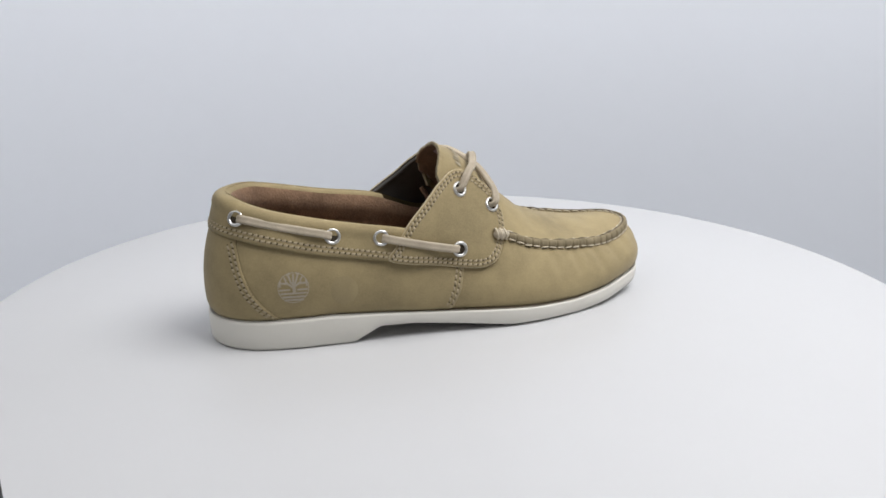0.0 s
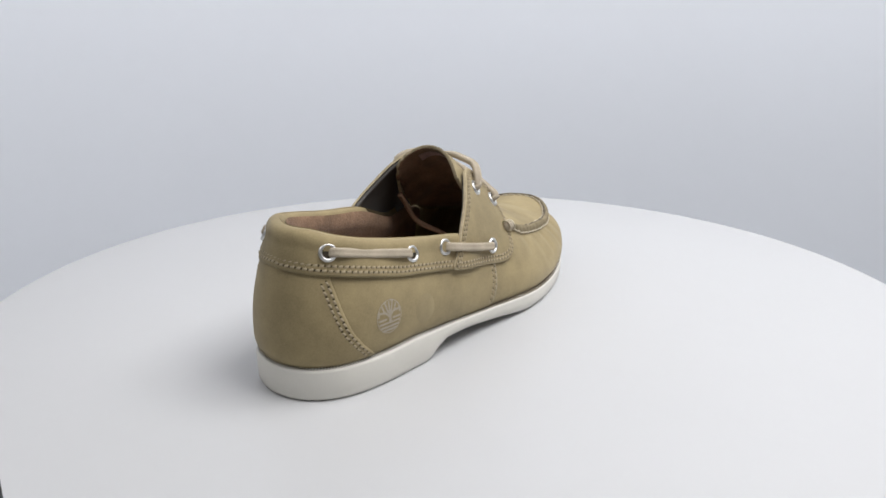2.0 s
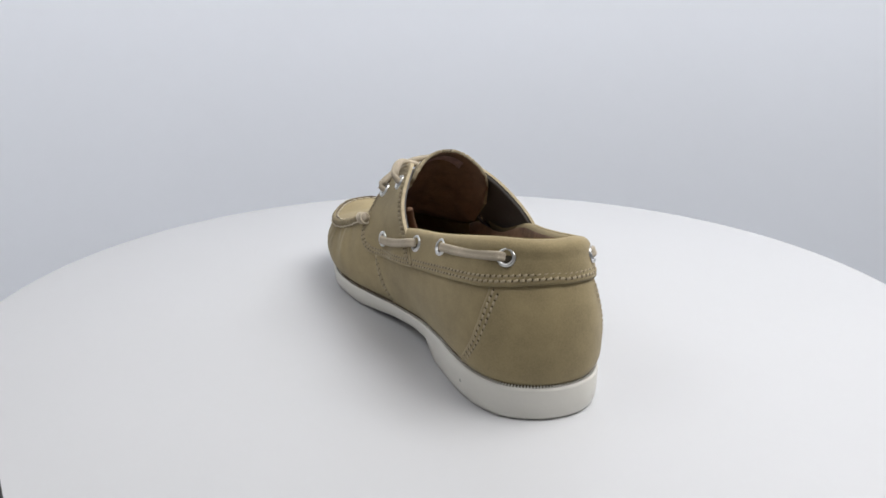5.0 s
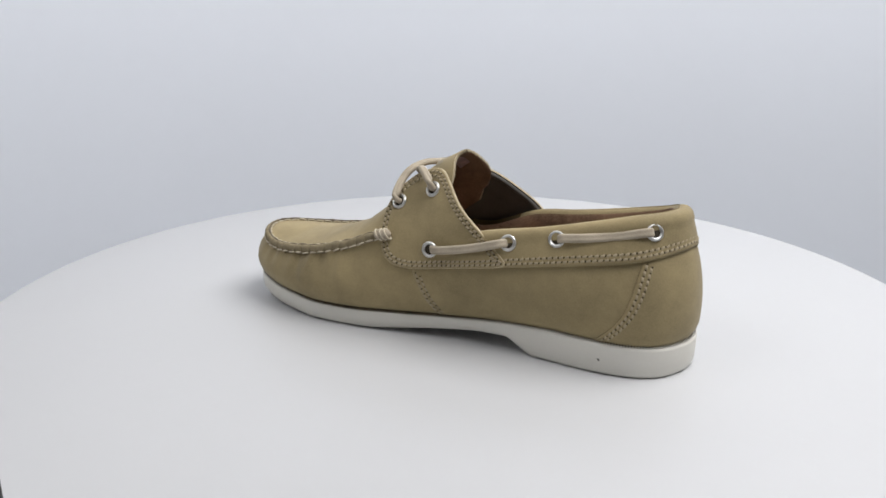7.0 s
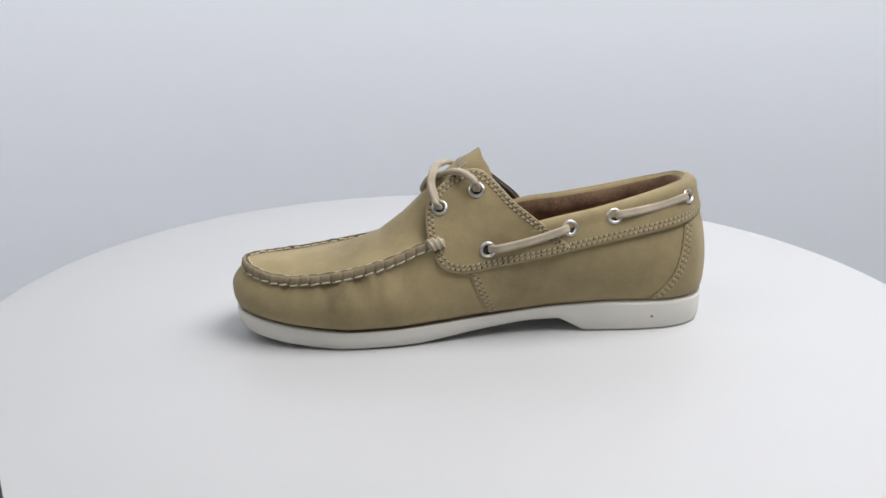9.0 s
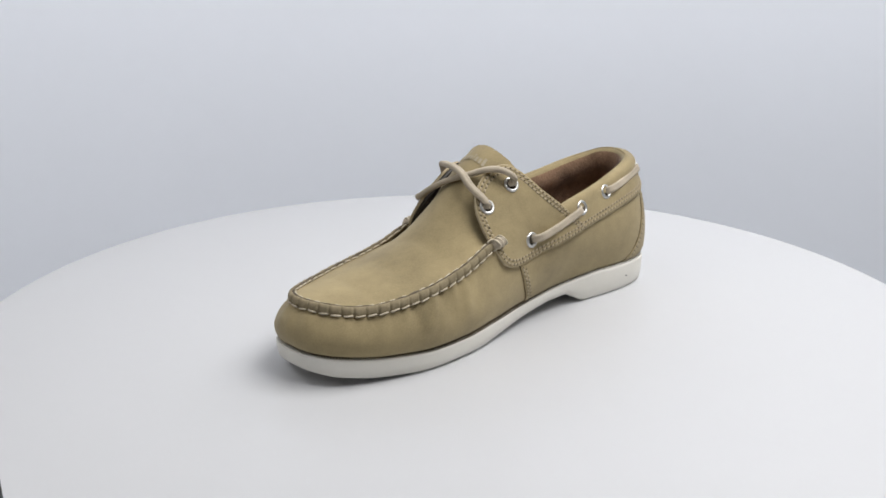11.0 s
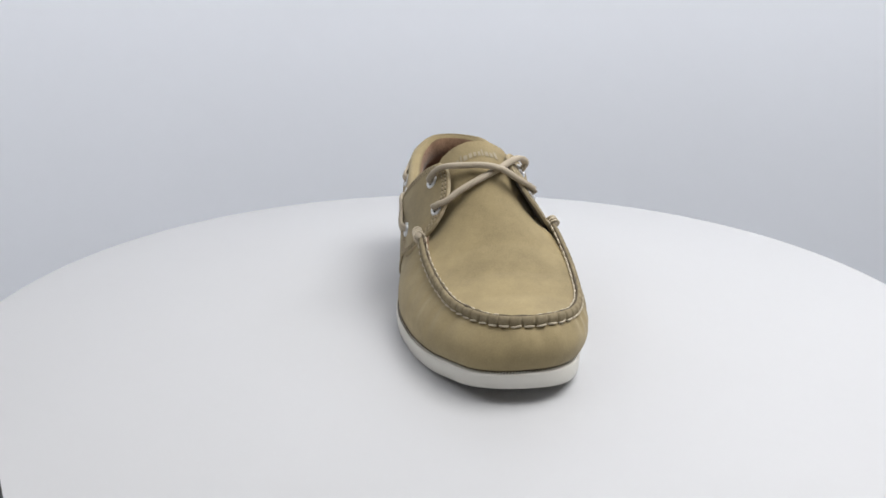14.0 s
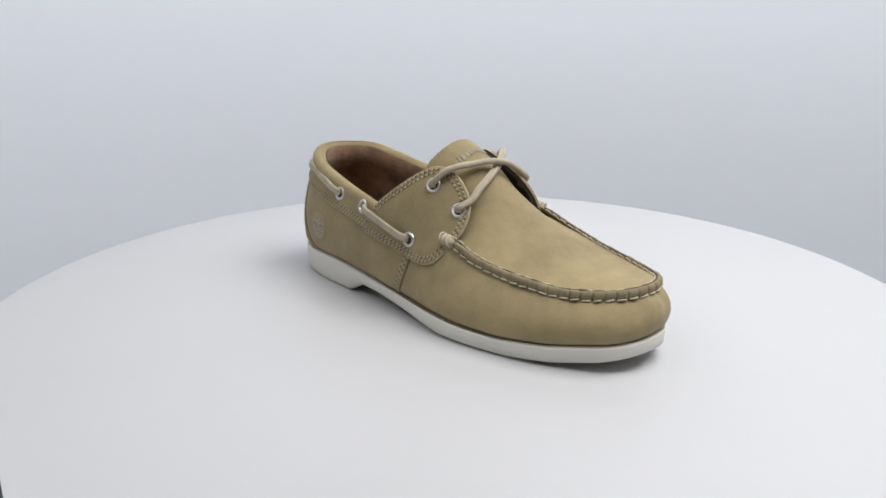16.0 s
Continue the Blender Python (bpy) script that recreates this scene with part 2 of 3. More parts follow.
def build_sole():
    under = np.interp(base[:, 0], *UNDER)
    rings = []
    for off, mix, dz in ((-5, 1, 0.6), (-2.2, 1, 0), (0.5, 1, 0.9), (1.3, 0.85, 0), (1.7, 0.5, 0), (1.9, 0.12, 0), (1.5, 0.02, 0), (-0.4, 0, -0.5), (-6, 0, -0.9)):
        # mix 1: the underside, 0: the top edge
        z = under * mix + base[:, 2] * (1 - mix) + dz
        rings.append(np.c_[(base + out * off)[:, :2], z])
    V = np.vstack(rings)
    F = grid_faces(len(rings), NU, True)
    F += mirror_cap(NU, 0, True) + mirror_cap(NU, (len(rings) - 1) * NU)
    sole = mesh_ob("outsole", V, F, RUBBER, shoe, "off-white rubber outsole with a low heel")
    # dark strip that paints the shade in the groove between sole and upper
    w = [np.c_[(base + out * o)[:, :2], base[:, 2] + dz] for o, dz in ((1.2, -0.25), (0.2, 0.1), (-0.9, 0.8), (-2.6, 1.6))]
    mesh_ob("welt", np.vstack(w), grid_faces(4, NU, True), GAP_SHADE, shoe, "dark strip for the shaded gap at the welt line")
    # fine ribs round the top of the sole
    P = resample(np.c_[base, out], 430, True)
    V, F = [], []
    for k, r in enumerate(P):
        f = float(np.interp(r[0], (-60, -10, 60, 110), (0.75, 0.12, 0.12, 0.75)))
        p, n = r[:3], unit(r[3:])
        t = np.array([-n[1], n[0], 0])
        s = len(V)
        for o, z in ((-0.8, 0.75 * f), (0.4 + 0.8 * f, 0.35 * f), (1.0 + 0.75 * f, -0.6)):
            V += [p + n * o - t * 0.42 + [0, 0, z], p + n * o + t * 0.42 + [0, 0, z]]
        F += [(s, s + 1, s + 3, s + 2), (s + 2, s + 3, s + 5, s + 4)]
    rib = mesh_ob("sole_ribs", V, F, RUBBER, shoe, "fine moulded ribs round the sole edge", smooth=False)
    rib["kind"] = "stuff"
    # small scuff on the heel edge
    i = int(u_at(-119.6, 19.5, 1) * NU)
    c = base[i] + out[i] * 1.8
    V = [c * [1, 1, 0] + [a, 0.05 + out[i][1] * 0.25, 9.5 + b] for a, b in ((-1.0, -0.5), (0.2, -0.8), (1.0, 0.3), (0.1, 0.7))]
    mesh_ob("scuff", V, [(0, 1, 2, 3)], HOLE_SHADE_SCUFF, shoe, "small dark scuff on the sole edge")


def build_wall():
    nv = 26
    V = [wall(i / NU, v) for v in np.linspace(0, 1, nv) for i in range(NU)]
    mesh_ob("vamp", V, grid_faces(nv, NU, True), LEATHER, shoe, "khaki nubuck side wall with small puckers")


Z_SEAM = {1: ((-160, -140, -123, -88, -46, -4, 20), (75, 71, 66.8, 60.5, 53, 46.5, 47)), -1: ((-160, -140, -96, -52, -5, 20), (75, 70, 58.6, 50.5, 41.5, 41))}
COUNTER = ((15, 20, 28, 38, 50, 66, 70), (-117, -122, -131, -138, -141.5, -143.5, -144))
VAMP_SEAM = {1: ((10, 13, 28, 42, 50), (-19, -18, -10, -4, -2)), -1: ((10, 13, 28, 42, 50), (-18, -17, -10, -7, -6))}


def z_seam(u):
    i = int((u % 1) * NU) % NU
    return float(np.interp(rim[i, 0], *Z_SEAM[1 if u % 1 < 0.5 else -1]))


def seam_u(table, side, shift=0.0):
    """u of an upright seam at each height."""
    zs = np.linspace(8, 66, 15)
    us = [u_at(float(np.interp(max(z, 12), *table)) + shift, max(z, 14.0), side) for z in zs]
    return lambda z: float(np.interp(z, zs, us))


def build_panels():
    for side, name in ((1, "inner"), (-1, "outer")):
        cu = seam_u(COUNTER, side, 6 if side > 0 else 1.5)
        fu = seam_u(VAMP_SEAM[side], side)

        def quarter(s, t):
            zt = 10 + t * 48
            ua, ub = fu(zt), cu(zt) * 0.9 + 0.05
            u = ua + (ub - ua) * s
            i = int(u * NU) % NU
            z = base[i, 2] + (z_seam(u) + 3 - base[i, 2]) * t
            ua, ub = fu(z), cu(z) * 0.9 + 0.05
            u = ua + (ub - ua) * s
            return u, v_at(u, z)

        overlay("quarter", quarter, 44, 18, 0.9, LEATHER, shoe, "khaki nubuck quarter panel")
        # double stitching along the front edge of the quarter and the edge of the counter
        for f, sh, table in ((fu, (0.003, 0.0065), "q"), (cu, (0.003, 0.0063), "c")):
            for d in sh:
                P, N = [], []
                for z in np.linspace(17 if table == "q" else 21, 43 if table == "q" else 66, 14):
                    u = f(z) + (d if side > 0 else -d)
                    n = wall_normal(u, v_at(u, z))
                    n = n if n @ out[int(u * NU) % NU] > 0 else -n
                    N.append(n)
                    P.append(wall(u, v_at(u, z)) + n * (1.0 if table == "q" else 1.7))
                stitches("stitching", np.array(P), np.array(N), shoe, phase=0.5 if d == sh[1] else 0.0)
    cm, cl = seam_u(COUNTER, 1, 6), seam_u(COUNTER, -1, 1.5)

    def counter(s, t):
        z0 = 18.5 + t * 47
        ua, ub = cm(z0), cl(z0)
        u = ua + (ub - ua) * s
        i = int(u * NU) % NU
        z = base[i, 2] + (z_seam(u) + 3 - base[i, 2]) * t
        u = cm(z) + (cl(z) - cm(z)) * s
        return u, v_at(u, z)

    overlay("heel_counter", counter, 60, 18, 1.7, LEATHER, shoe, "rounded khaki nubuck heel counter")


U_IN, U_OUT = u_at(-41, 60, 1), u_at(-32, 56, -1)


def collar_pad(u):
    return 1.6 * math.exp(-((u - 0.5) / 0.04) ** 2)


def build_collar():
    us = np.linspace(U_IN, U_OUT, 170)
    rows = []
    for u in us:
        i = int(u * NU) % NU
        t, n = rim[i] * (1 - (u * NU - int(u * NU))) + rim[(i + 1) % NU] * (u * NU - int(u * NU)), out[i]
        zs = z_seam(u)
        row = []
        for k, z in enumerate([zs, zs, *np.linspace(zs + 1.5, t[2] - 7.5, 9)]):
            v = v_at(u, z)
            pad = collar_pad(u) * max(0.0, (k - 3) / 7)
            row.append(wall(u, v) + n * (0.3 if k == 0 else 2.7 if k == 1 else 3.1 + pad))
        # rolled top: a flattened half round from the band over to the inside
        o = float((row[-1] - t) @ n)
        h = t[2] - row[-1][2]
        mid, half = (o - 3.4) / 2, (o + 3.4) / 2
        for a in (14, 32, 52, 72, 90, 108, 128, 150, 170):
            A = radians(a)
            cs = math.copysign(abs(math.cos(A)) ** 0.85, math.cos(A))
            row.append(np.r_[(t + n * (mid + half * cs))[:2], t[2] - h + h * math.sin(A) ** 0.85])
        row.append(np.r_[(t - n * 3.3)[:2], t[2] - h - 2.0])
        rows.append(row)
    V, F = edged(rows)
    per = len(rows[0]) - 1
    # lowest strip of the band carries the painted edge shade
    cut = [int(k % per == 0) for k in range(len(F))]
    mesh_ob("collar", V, F, [LEATHER, EDGE_SHADE], shoe, "padded khaki nubuck collar band", cut, crisp=cut)
    for d in (1.7, 4.0):
        P, N = [], []
        for u in us[2:-2]:
            v = v_at(u, z_seam(u) + d)
            n = wall_normal(u, v)
            n = n if n @ out[int(u * NU) % NU] > 0 else -n
            P.append(wall(u, v) + n * 3.0)
            N.append(n)
        stitches("stitching", np.array(P), np.array(N), shoe, phase=0.5 if d > 2 else 0.0)
    # lining and insole
    ul = np.linspace(u_at(30, 40, 1), u_at(34, 40, -1), 130)
    rows = []
    for u in ul:
        i = int(u * NU) % NU
        t, n = rim[i], out[i]
        c = t - [0, 0, 4.3] - n * 1.3
        top = c - n * 3.0 - [0, 0, 4]
        row = [c - n * 1.9 + [0, 0, 1.9], c - n * 2.4 + [0, 0, 0.8]]
        for k in np.linspace(0, 1, 10):
            z = top[2] * (1 - k) + 21 * k
            v = max(0.03, v_at(u, z))
            w = wall(u, v) - n * 5.0
            p = top * (1 - k) + w * k if k < 0.15 else w
            p = p + n * 0.7 * noise.noise((u * 40, z * 0.08, 1))
            row.append(np.array([p[0], p[1], z]))
        rows.append(row)
    V, F = edged(rows)
    mesh_ob("lining", V, F, SUEDE, shoe, "brown suede lining")
    ins = [np.c_[(base - out * o)[:, :2], 21.5 + np.interp(base[:, 0], (-150, -60, 40), (2, 3, -4)) + dz] for o, dz in ((4, 0), (8, 0.6), (20, -0.6))]
    mesh_ob("insole", np.vstack(ins), grid_faces(3, NU, True) + mirror_cap(NU, 2 * NU), SUEDE, shoe, "brown suede insole")


# outlines of the eyestay flaps, x and z, and their lean over the instep as a quadratic in x and z
FLAP = {-1: [(-55, 51), (-30, 46), (-5, 41.3), (7, 40.8), (16, 45), (22.5, 55), (25.5, 66), (22.5, 78), (14.5, 88), (4, 95.5), (-7, 98), (-18, 92.5), (-30, 82.5), (-42, 71.5), (-50, 60)],
        1: [(-64, 57), (-40, 51.8), (-10, 46.3), (4, 46.3), (13, 50.5), (18.5, 60), (21.5, 70), (21.5, 81), (17, 90), (8, 98), (-2, 102.5), (-11, 103), (-19, 98), (-31, 86), (-45, 75), (-56, 66)]}
LEAN = {-1: (-22.716, 17.835, 16.123, 7.118, 9.341, 1.111), 1: (51.073, -0.376, -14.005, -2.522, -12.701, -3.985)}


def flap_raw(x, z, side):
    a = LEAN[side]
    X, Z = x / 50, (z - 70) / 30
    y = a[0] + a[1] * X + a[2] * Z + a[3] * X * X + a[4] * X * Z + a[5] * Z * Z
    y += side * (1.0 + 1.0 * max(0.0, min(1.0, (x + 5) / 25)))
    lim = np.interp(x, (-60, -40, -10, 20), (71, 68, 60, 53)) if side < 0 else np.interp(x, (-60, -40, -10, 20), (74, 71, 66, 59))
    if z < lim:
        w = min(1.0, (lim - z) / 15)
        w = w * w * (3 - 2 * w)
        u = u_at(x, min(z, lim), side)
        q = wall(u, v_at(u, min(z, lim)), 0.0, False)[1] + side * (2.6 + 2.0 * max(0, min(1, (-24 - x) / 12)))
        y = y * (1 - w) + q * w
    return y


FX, FZ = np.arange(-72, 34.1, 2.5), np.arange(36, 108.1, 2.5)
SHEET = {}


def flap_y(x, z, side):
    """The flap's lean, smoothed over a grid."""
    if side not in SHEET:
        G = np.array([[flap_raw(a, b, side) for b in FZ] for a in FX])
        for _ in range(3):
            Q = np.pad(G, 1, mode="reflect", reflect_type="odd")
            G = (Q[:-2, 1:-1] + Q[2:, 1:-1] + Q[1:-1, :-2] + Q[1:-1, 2:] + 2 * G) / 6
        SHEET[side] = G
    G = SHEET[side]
    a = min(max((x - FX[0]) / 2.5, 0), len(FX) - 2.001)
    b = min(max((z - FZ[0]) / 2.5, 0), len(FZ) - 2.001)
    i, j = int(a), int(b)
    a, b = a - i, b - j
    return (G[i, j] * (1 - a) + G[i + 1, j] * a) * (1 - b) + (G[i, j + 1] * (1 - a) + G[i + 1, j + 1] * a) * b


def flap_point(x, z, side, off=0.0):
    p = np.array([x, flap_y(x, z, side), z])
    dx = np.array([6, flap_y(x + 3, z, side) - flap_y(x - 3, z, side), 0])
    dz = np.array([0, flap_y(x, z + 3, side) - flap_y(x, z - 3, side), 6])
    n = unit(np.cross(dx, dz))
    n = n if n[1] * side > 0 else -n
    return p + n * off, n


def build_flap(side):
    edge = resample(spline(FLAP[side], 10, True), 110, True)
    c = np.array([-10.0, 70.0 + (4 if side > 0 else 0)])
    steps = np.array([0.02, 0.15, 0.3, 0.45, 0.6, 0.72, 0.82, 0.9, 0.95, 0.985, 1.0])
    top, low = [], []
    for s in steps:
        tr, lr = [], []
        for e in edge:
            x, z = c + (e - c) * s
            p, n = flap_point(x, z, side)
            tr.append(p + n * (0.0 if s < 0.99 else -0.5))
            lr.append(p - n * 2.0)
        top.append(tr), low.append(lr)
    n = len(edge)
    rows = top + [low[-1]]
    V, F = np.array(rows).reshape(-1, 3), grid_faces(len(rows), n, True)
    F.append(tuple(range(n))[::-1])
    I = [0] * len(F)
    for k in range((len(rows) - 3) * n, (len(rows) - 1) * n):
        I[k] = 1
    flap = mesh_ob("eyestay", V, F, [LEATHER, RAW_PALE], shoe, "khaki nubuck eyestay flap with double stitching", I, crisp=[k >= (len(rows) - 2) * n for k in range(len(F))])
    V, F = np.array(low[::-1]).reshape(-1, 3), grid_faces(len(low), n, True)
    F.append(tuple(range((len(low) - 1) * n, len(low) * n)))
    mesh_ob("eyestay_lining", V, F, GREY_LINING, flap, "dark grey lining")
    bead = []
    for e in edge:
        x, z = c + (e - c) * 0.9
        bead.append(flap_point(x, z, side, -2.4)[0])
    V, F = tube(bead + bead[:1], 1.5, 1.5, None, 8, False)
    mesh_ob("lining_bead", V, F, GREY_LINING, flap, "rounded dark grey bead along the lining edge")
    for d in (1.9, 4.1):
        P, N = [], []
        for k, e in enumerate(edge):
            t = unit(edge[(k + 1) % n] - edge[k - 1])
            q = np.array([-t[1], t[0]])
            q = q if q @ (c - e) > 0 else -q
            x, z = e + q * d
            p, nn = flap_point(x, z, side, 0.15)
            P.append(p), N.append(nn)
        P, N = np.vstack([P, P[:1]]), np.vstack([N, N[:1]])
        stitches("stitching", P, N, flap, phase=0.5 if d > 2 else 0.0)


def eyelet(p, n):
    """A domed metal ring at p that faces along n, with a dark disc painting its hole's shade."""
    n = unit(np.array(n, float))
    a = unit(np.cross(n, [0, 0, 1]))
    b = np.cross(n, a)
    prof = ((5.0, -0.3), (4.9, 0.5), (4.3, 1.1), (3.6, 1.05), (3.05, 0.5), (2.9, -0.8))
    V, K = [], 28
    for r, h in prof:
        V += [p + n * h + r * (a * math.cos(t) + b * math.sin(t)) for t in np.linspace(0, math.tau, K, endpoint=False)]
    e = mesh_ob("eyelet", V, grid_faces(len(prof), K, True), METAL, shoe, "round silver metal eyelet")
    V = [p + n * 0.05 + 3.2 * (a * math.cos(t) + b * math.sin(t)) for t in np.linspace(0, math.tau, K, endpoint=False)]
    mesh_ob("eyelet_hole", V, [tuple(range(K))], HOLE_SHADE_SCUFF, e, "dark disc for the shaded eyelet hole")


def band_point(x, z, side, off):
    p, n = on_wall(x, z, side)
    return p + n * (2.9 + 0.8 * collar_pad(u_at(x, z, side)) + off), n


def lace(P, rx=2.9, ry=1.6, up=None, n_out=48):
    Q = resample(spline(P, 10), n_out)
    if up is not None:
        up = resample(spline(up, 10), n_out)
    V, F = tube(Q, rx, ry, up, 24, groove=0.3)
    mesh_ob("lace", V, F, LACE, shoe, "flat beige rawhide lace")


EYES = {-1: [(-140, 79), (-88, 67), (-59, 64), (-9.5, 53), (-4.6, 86.6), (17.6, 74.4)], 1: [(-139, 81.5), (-91.6, 74), (-64, 68.6), (-14.7, 58.7), (-8.6, 92), (13.6, 82.2)]}


def build_laces():
    at = {}
    for side in (-1, 1):
        for k, (x, z) in enumerate(EYES[side]):
            p, n = band_point(x, z, side, 0) if k < 3 else flap_point(x, z, side, 0.1)
            at[side, k] = (p, n)
            eyelet(p, n)
        for a, b in ((0, 1), (2, 3)):
            (p, n), (q, m) = at[side, a], at[side, b]
            P, U = [p - n * 3.5 + (q - p) * 0.005, p + n * 1.0 + (q - p) * 0.035], [n, n]
            for s in (0.12, 0.3, 0.5, 0.7, 0.88):
                c = p + (q - p) * s
                w = unit(n * (1 - s) + m * s)
                o = on_wall(c[0], c[2], side, 0)[0]
                lift = max(0.0, (o - c) @ w) + 3.6
                sag = np.array([0, 0, -1.0 * math.sin(math.pi * s) * (0.6 if side < 0 else 1.4)])
                P.append(c + w * lift + sag), U.append(w)
            P += [q + m * 1.0 - (q - p) * 0.035, q - m * 3.5 - (q - p) * 0.005]
            U += [m, m]
            lace(np.array(P), 2.5, 1.35, np.array(U))
    # the two crossing laces over the tongue
    (a, na), (b, nb) = at[-1, 4], at[1, 5]
    lace(np.array([a - na * 3, a + na * 1.8 + [0, 0, 0.5], (2, -13, 96), (7, -6.5, 99), (11, 4, 100.3), (14.5, 15, 101), (17, 26, 99), (18.2, 35, 93.5), b + nb * 2.0 + [1.5, 0, 2], b - nb * 3]), 2.55, 2.2)
    (a, na), (b, nb) = at[1, 4], at[-1, 5]
    lace(np.array([a - na * 3, a + na * 2.0 + [0, 0, 1], (-7.5, 44, 97.8), (-2, 40.5, 101.5), (4, 35, 102), (11, 26, 98.5), (17.5, 13, 93.3), (20.5, 0, 86.5), (22, -8.5, 80.5), b + nb * 2.0 + [1, 0, 1], b - nb * 3]), 2.55, 2.2)


def build_inner_lace():
    """The loose strand that runs on under the tongue, inside the shoe."""
    V, F = tube(spline([(-14, 37, 76), (-12, 36, 73), (-9.5, 34.5, 68), (-6, 30, 58.5), (-3, 22, 54), (1, 14, 50.5), (6, 8, 44)], 8), 2.4, 1.6, None, 10)
    mesh_ob("inner_lace", V, F, INNER_LACE, shoe, "loose brown rawhide lace strand inside the shoe")


CROWN = ((-15, 0, 10, 21, 35, 50, 75, 100, 120, 135), (112, 104.5, 97, 87, 73.5, 61.5, 52, 47.5, 46.8, 46.8))


def plug_rows():
    rows = []
    NR = 64
    for k in range(NR):                                    # toe up to the knots
        r = 1 - k / (NR - 1)
        ul, um = 0.75 + 0.25 * r, 0.25 * (1 - r)
        L = np.array([np.interp(ul * NU, np.arange(NU + 1), np.append(rim[:, c], rim[0, c])) for c in range(3)])
        M = np.array([np.interp(um * NU, np.arange(NU + 1), np.append(rim[:, c], rim[0, c])) for c in range(3)])
        if r == 1:
            M = L.copy()
        low = max(0.0, 1 - r / 0.3) ** 1.5
        L = L - out[int(ul * NU) % NU] * (2.2 + 3.0 * low) + [0, 0, 3.4 - 4.0 * low]
        M = M - out[int(um * NU) % NU] * (2.2 + 3.0 * low) + [0, 0, 3.4 - 4.0 * low]
        rows.append((L, M, 1.0 + 0.45 * min(1, 1.6 * (1 - r)) ** 1.5, 0.0))
    L0, M0 = rows[-1][:2]
    for k in range(1, 19):                                 # the tongue
        s = k / 18
        L = L0 * (1 - s) + np.array([-7, -17, 73]) * s
        M = M0 * (1 - s) + np.array([-8, 40, 76]) * s
        rows.append((L, M, 1.45 - 1.0 * s ** 0.7, s))
    return rows


def plug_point(row, s):
    L, M, p, lead = row
    e = max(0.0, 1 - (2 * s - 1) ** 2) ** p
    P = L * (1 - s) + M * s
    mid = (L + M) / 2
    t = abs(2 * s - 1)
    zc = np.interp(mid[0] - lead * 6, *CROWN)
    back = lead * (-4.5 * (1 - t * t) - 21 * t ** 3 * (1 - t ** 7))
    return P + np.array([back, 0, (zc - mid[2]) * e])


def build_plug():
    rows = plug_rows()
    ss = np.linspace(0, 1, 81)
    G = np.array([[plug_point(r, s) for s in ss] for r in rows])
    for i in range(len(G)):
        for j in range(81):
            G[i, j, 2] += 0.5 * noise.noise((G[i, j, 0] * 0.035, G[i, j, 1] * 0.04, 5))
    T = 64
    for j in range(81):                                    # worn upper edge
        G[-1, j] += [0.9 * noise.noise((j * 0.9, 0, 2)), 0.5 * noise.noise((j * 0.8, 9, 2)), 0.9 * noise.noise((j * 0.75, 4, 2))]
    V, F = edged(G)
    mesh_ob("tongue", V, F, LEATHER, shoe, "smooth khaki nubuck vamp plug and tongue")
    N = unit(np.cross(np.gradient(G, axis=0), np.gradient(G, axis=1)))
    N[N[..., 2] < 0] *= -1
    low = (G - N * 2.0)[T - 26:]
    V = np.vstack([G[-1], low[::-1].reshape(-1, 3)])
    F = grid_faces(len(low) + 1, 81)
    I = [1] * 80 + [0] * (len(F) - 80)
    mesh_ob("tongue_lining", V, F, [SUEDE, RAW_PALE], shoe, "brown suede tongue lining with a raw edge", I)
    # faded embossed print on the tongue, plain bars
    s = 0.27
    for k, w in enumerate((1.6, 0.8, 2.0, 1.7, 1.5, 1.2, 0.8, 1.8, 1.7, 1.6)):
        ds = w / 55
        hi, lo = (76 if k in (1, 6, 9) else 75), 73
        q = [(hi, s), (hi, s + ds), (lo, s + ds), (lo, s)]
        P = np.array([plug_point(rows[r], a) for r, a in q])
        up = unit(np.cross(P[1] - P[0], P[3] - P[0]))
        up = up if up[2] > 0 else -up
        mesh_ob("print_bar", P + up * 0.55, [(0, 1, 2, 3)], FADED, shoe, "pale embossed print bar")
        s += ds + 0.016
    # pale size label on the inner face of the tongue
    V = []
    for a in np.linspace(0.26, 0.74, 9):
        for r in (len(rows) - 4, len(rows) - 8):
            j = a * 80
            V.append(G[r, int(round(j))] - N[r, int(round(j))] * 2.5)
    F = [(2 * k, 2 * k + 1, 2 * k + 3, 2 * k + 2) for k in range(8)]
    mesh_ob("size_label", V, F, LABEL, shoe, "faded pale label inside the tongue")


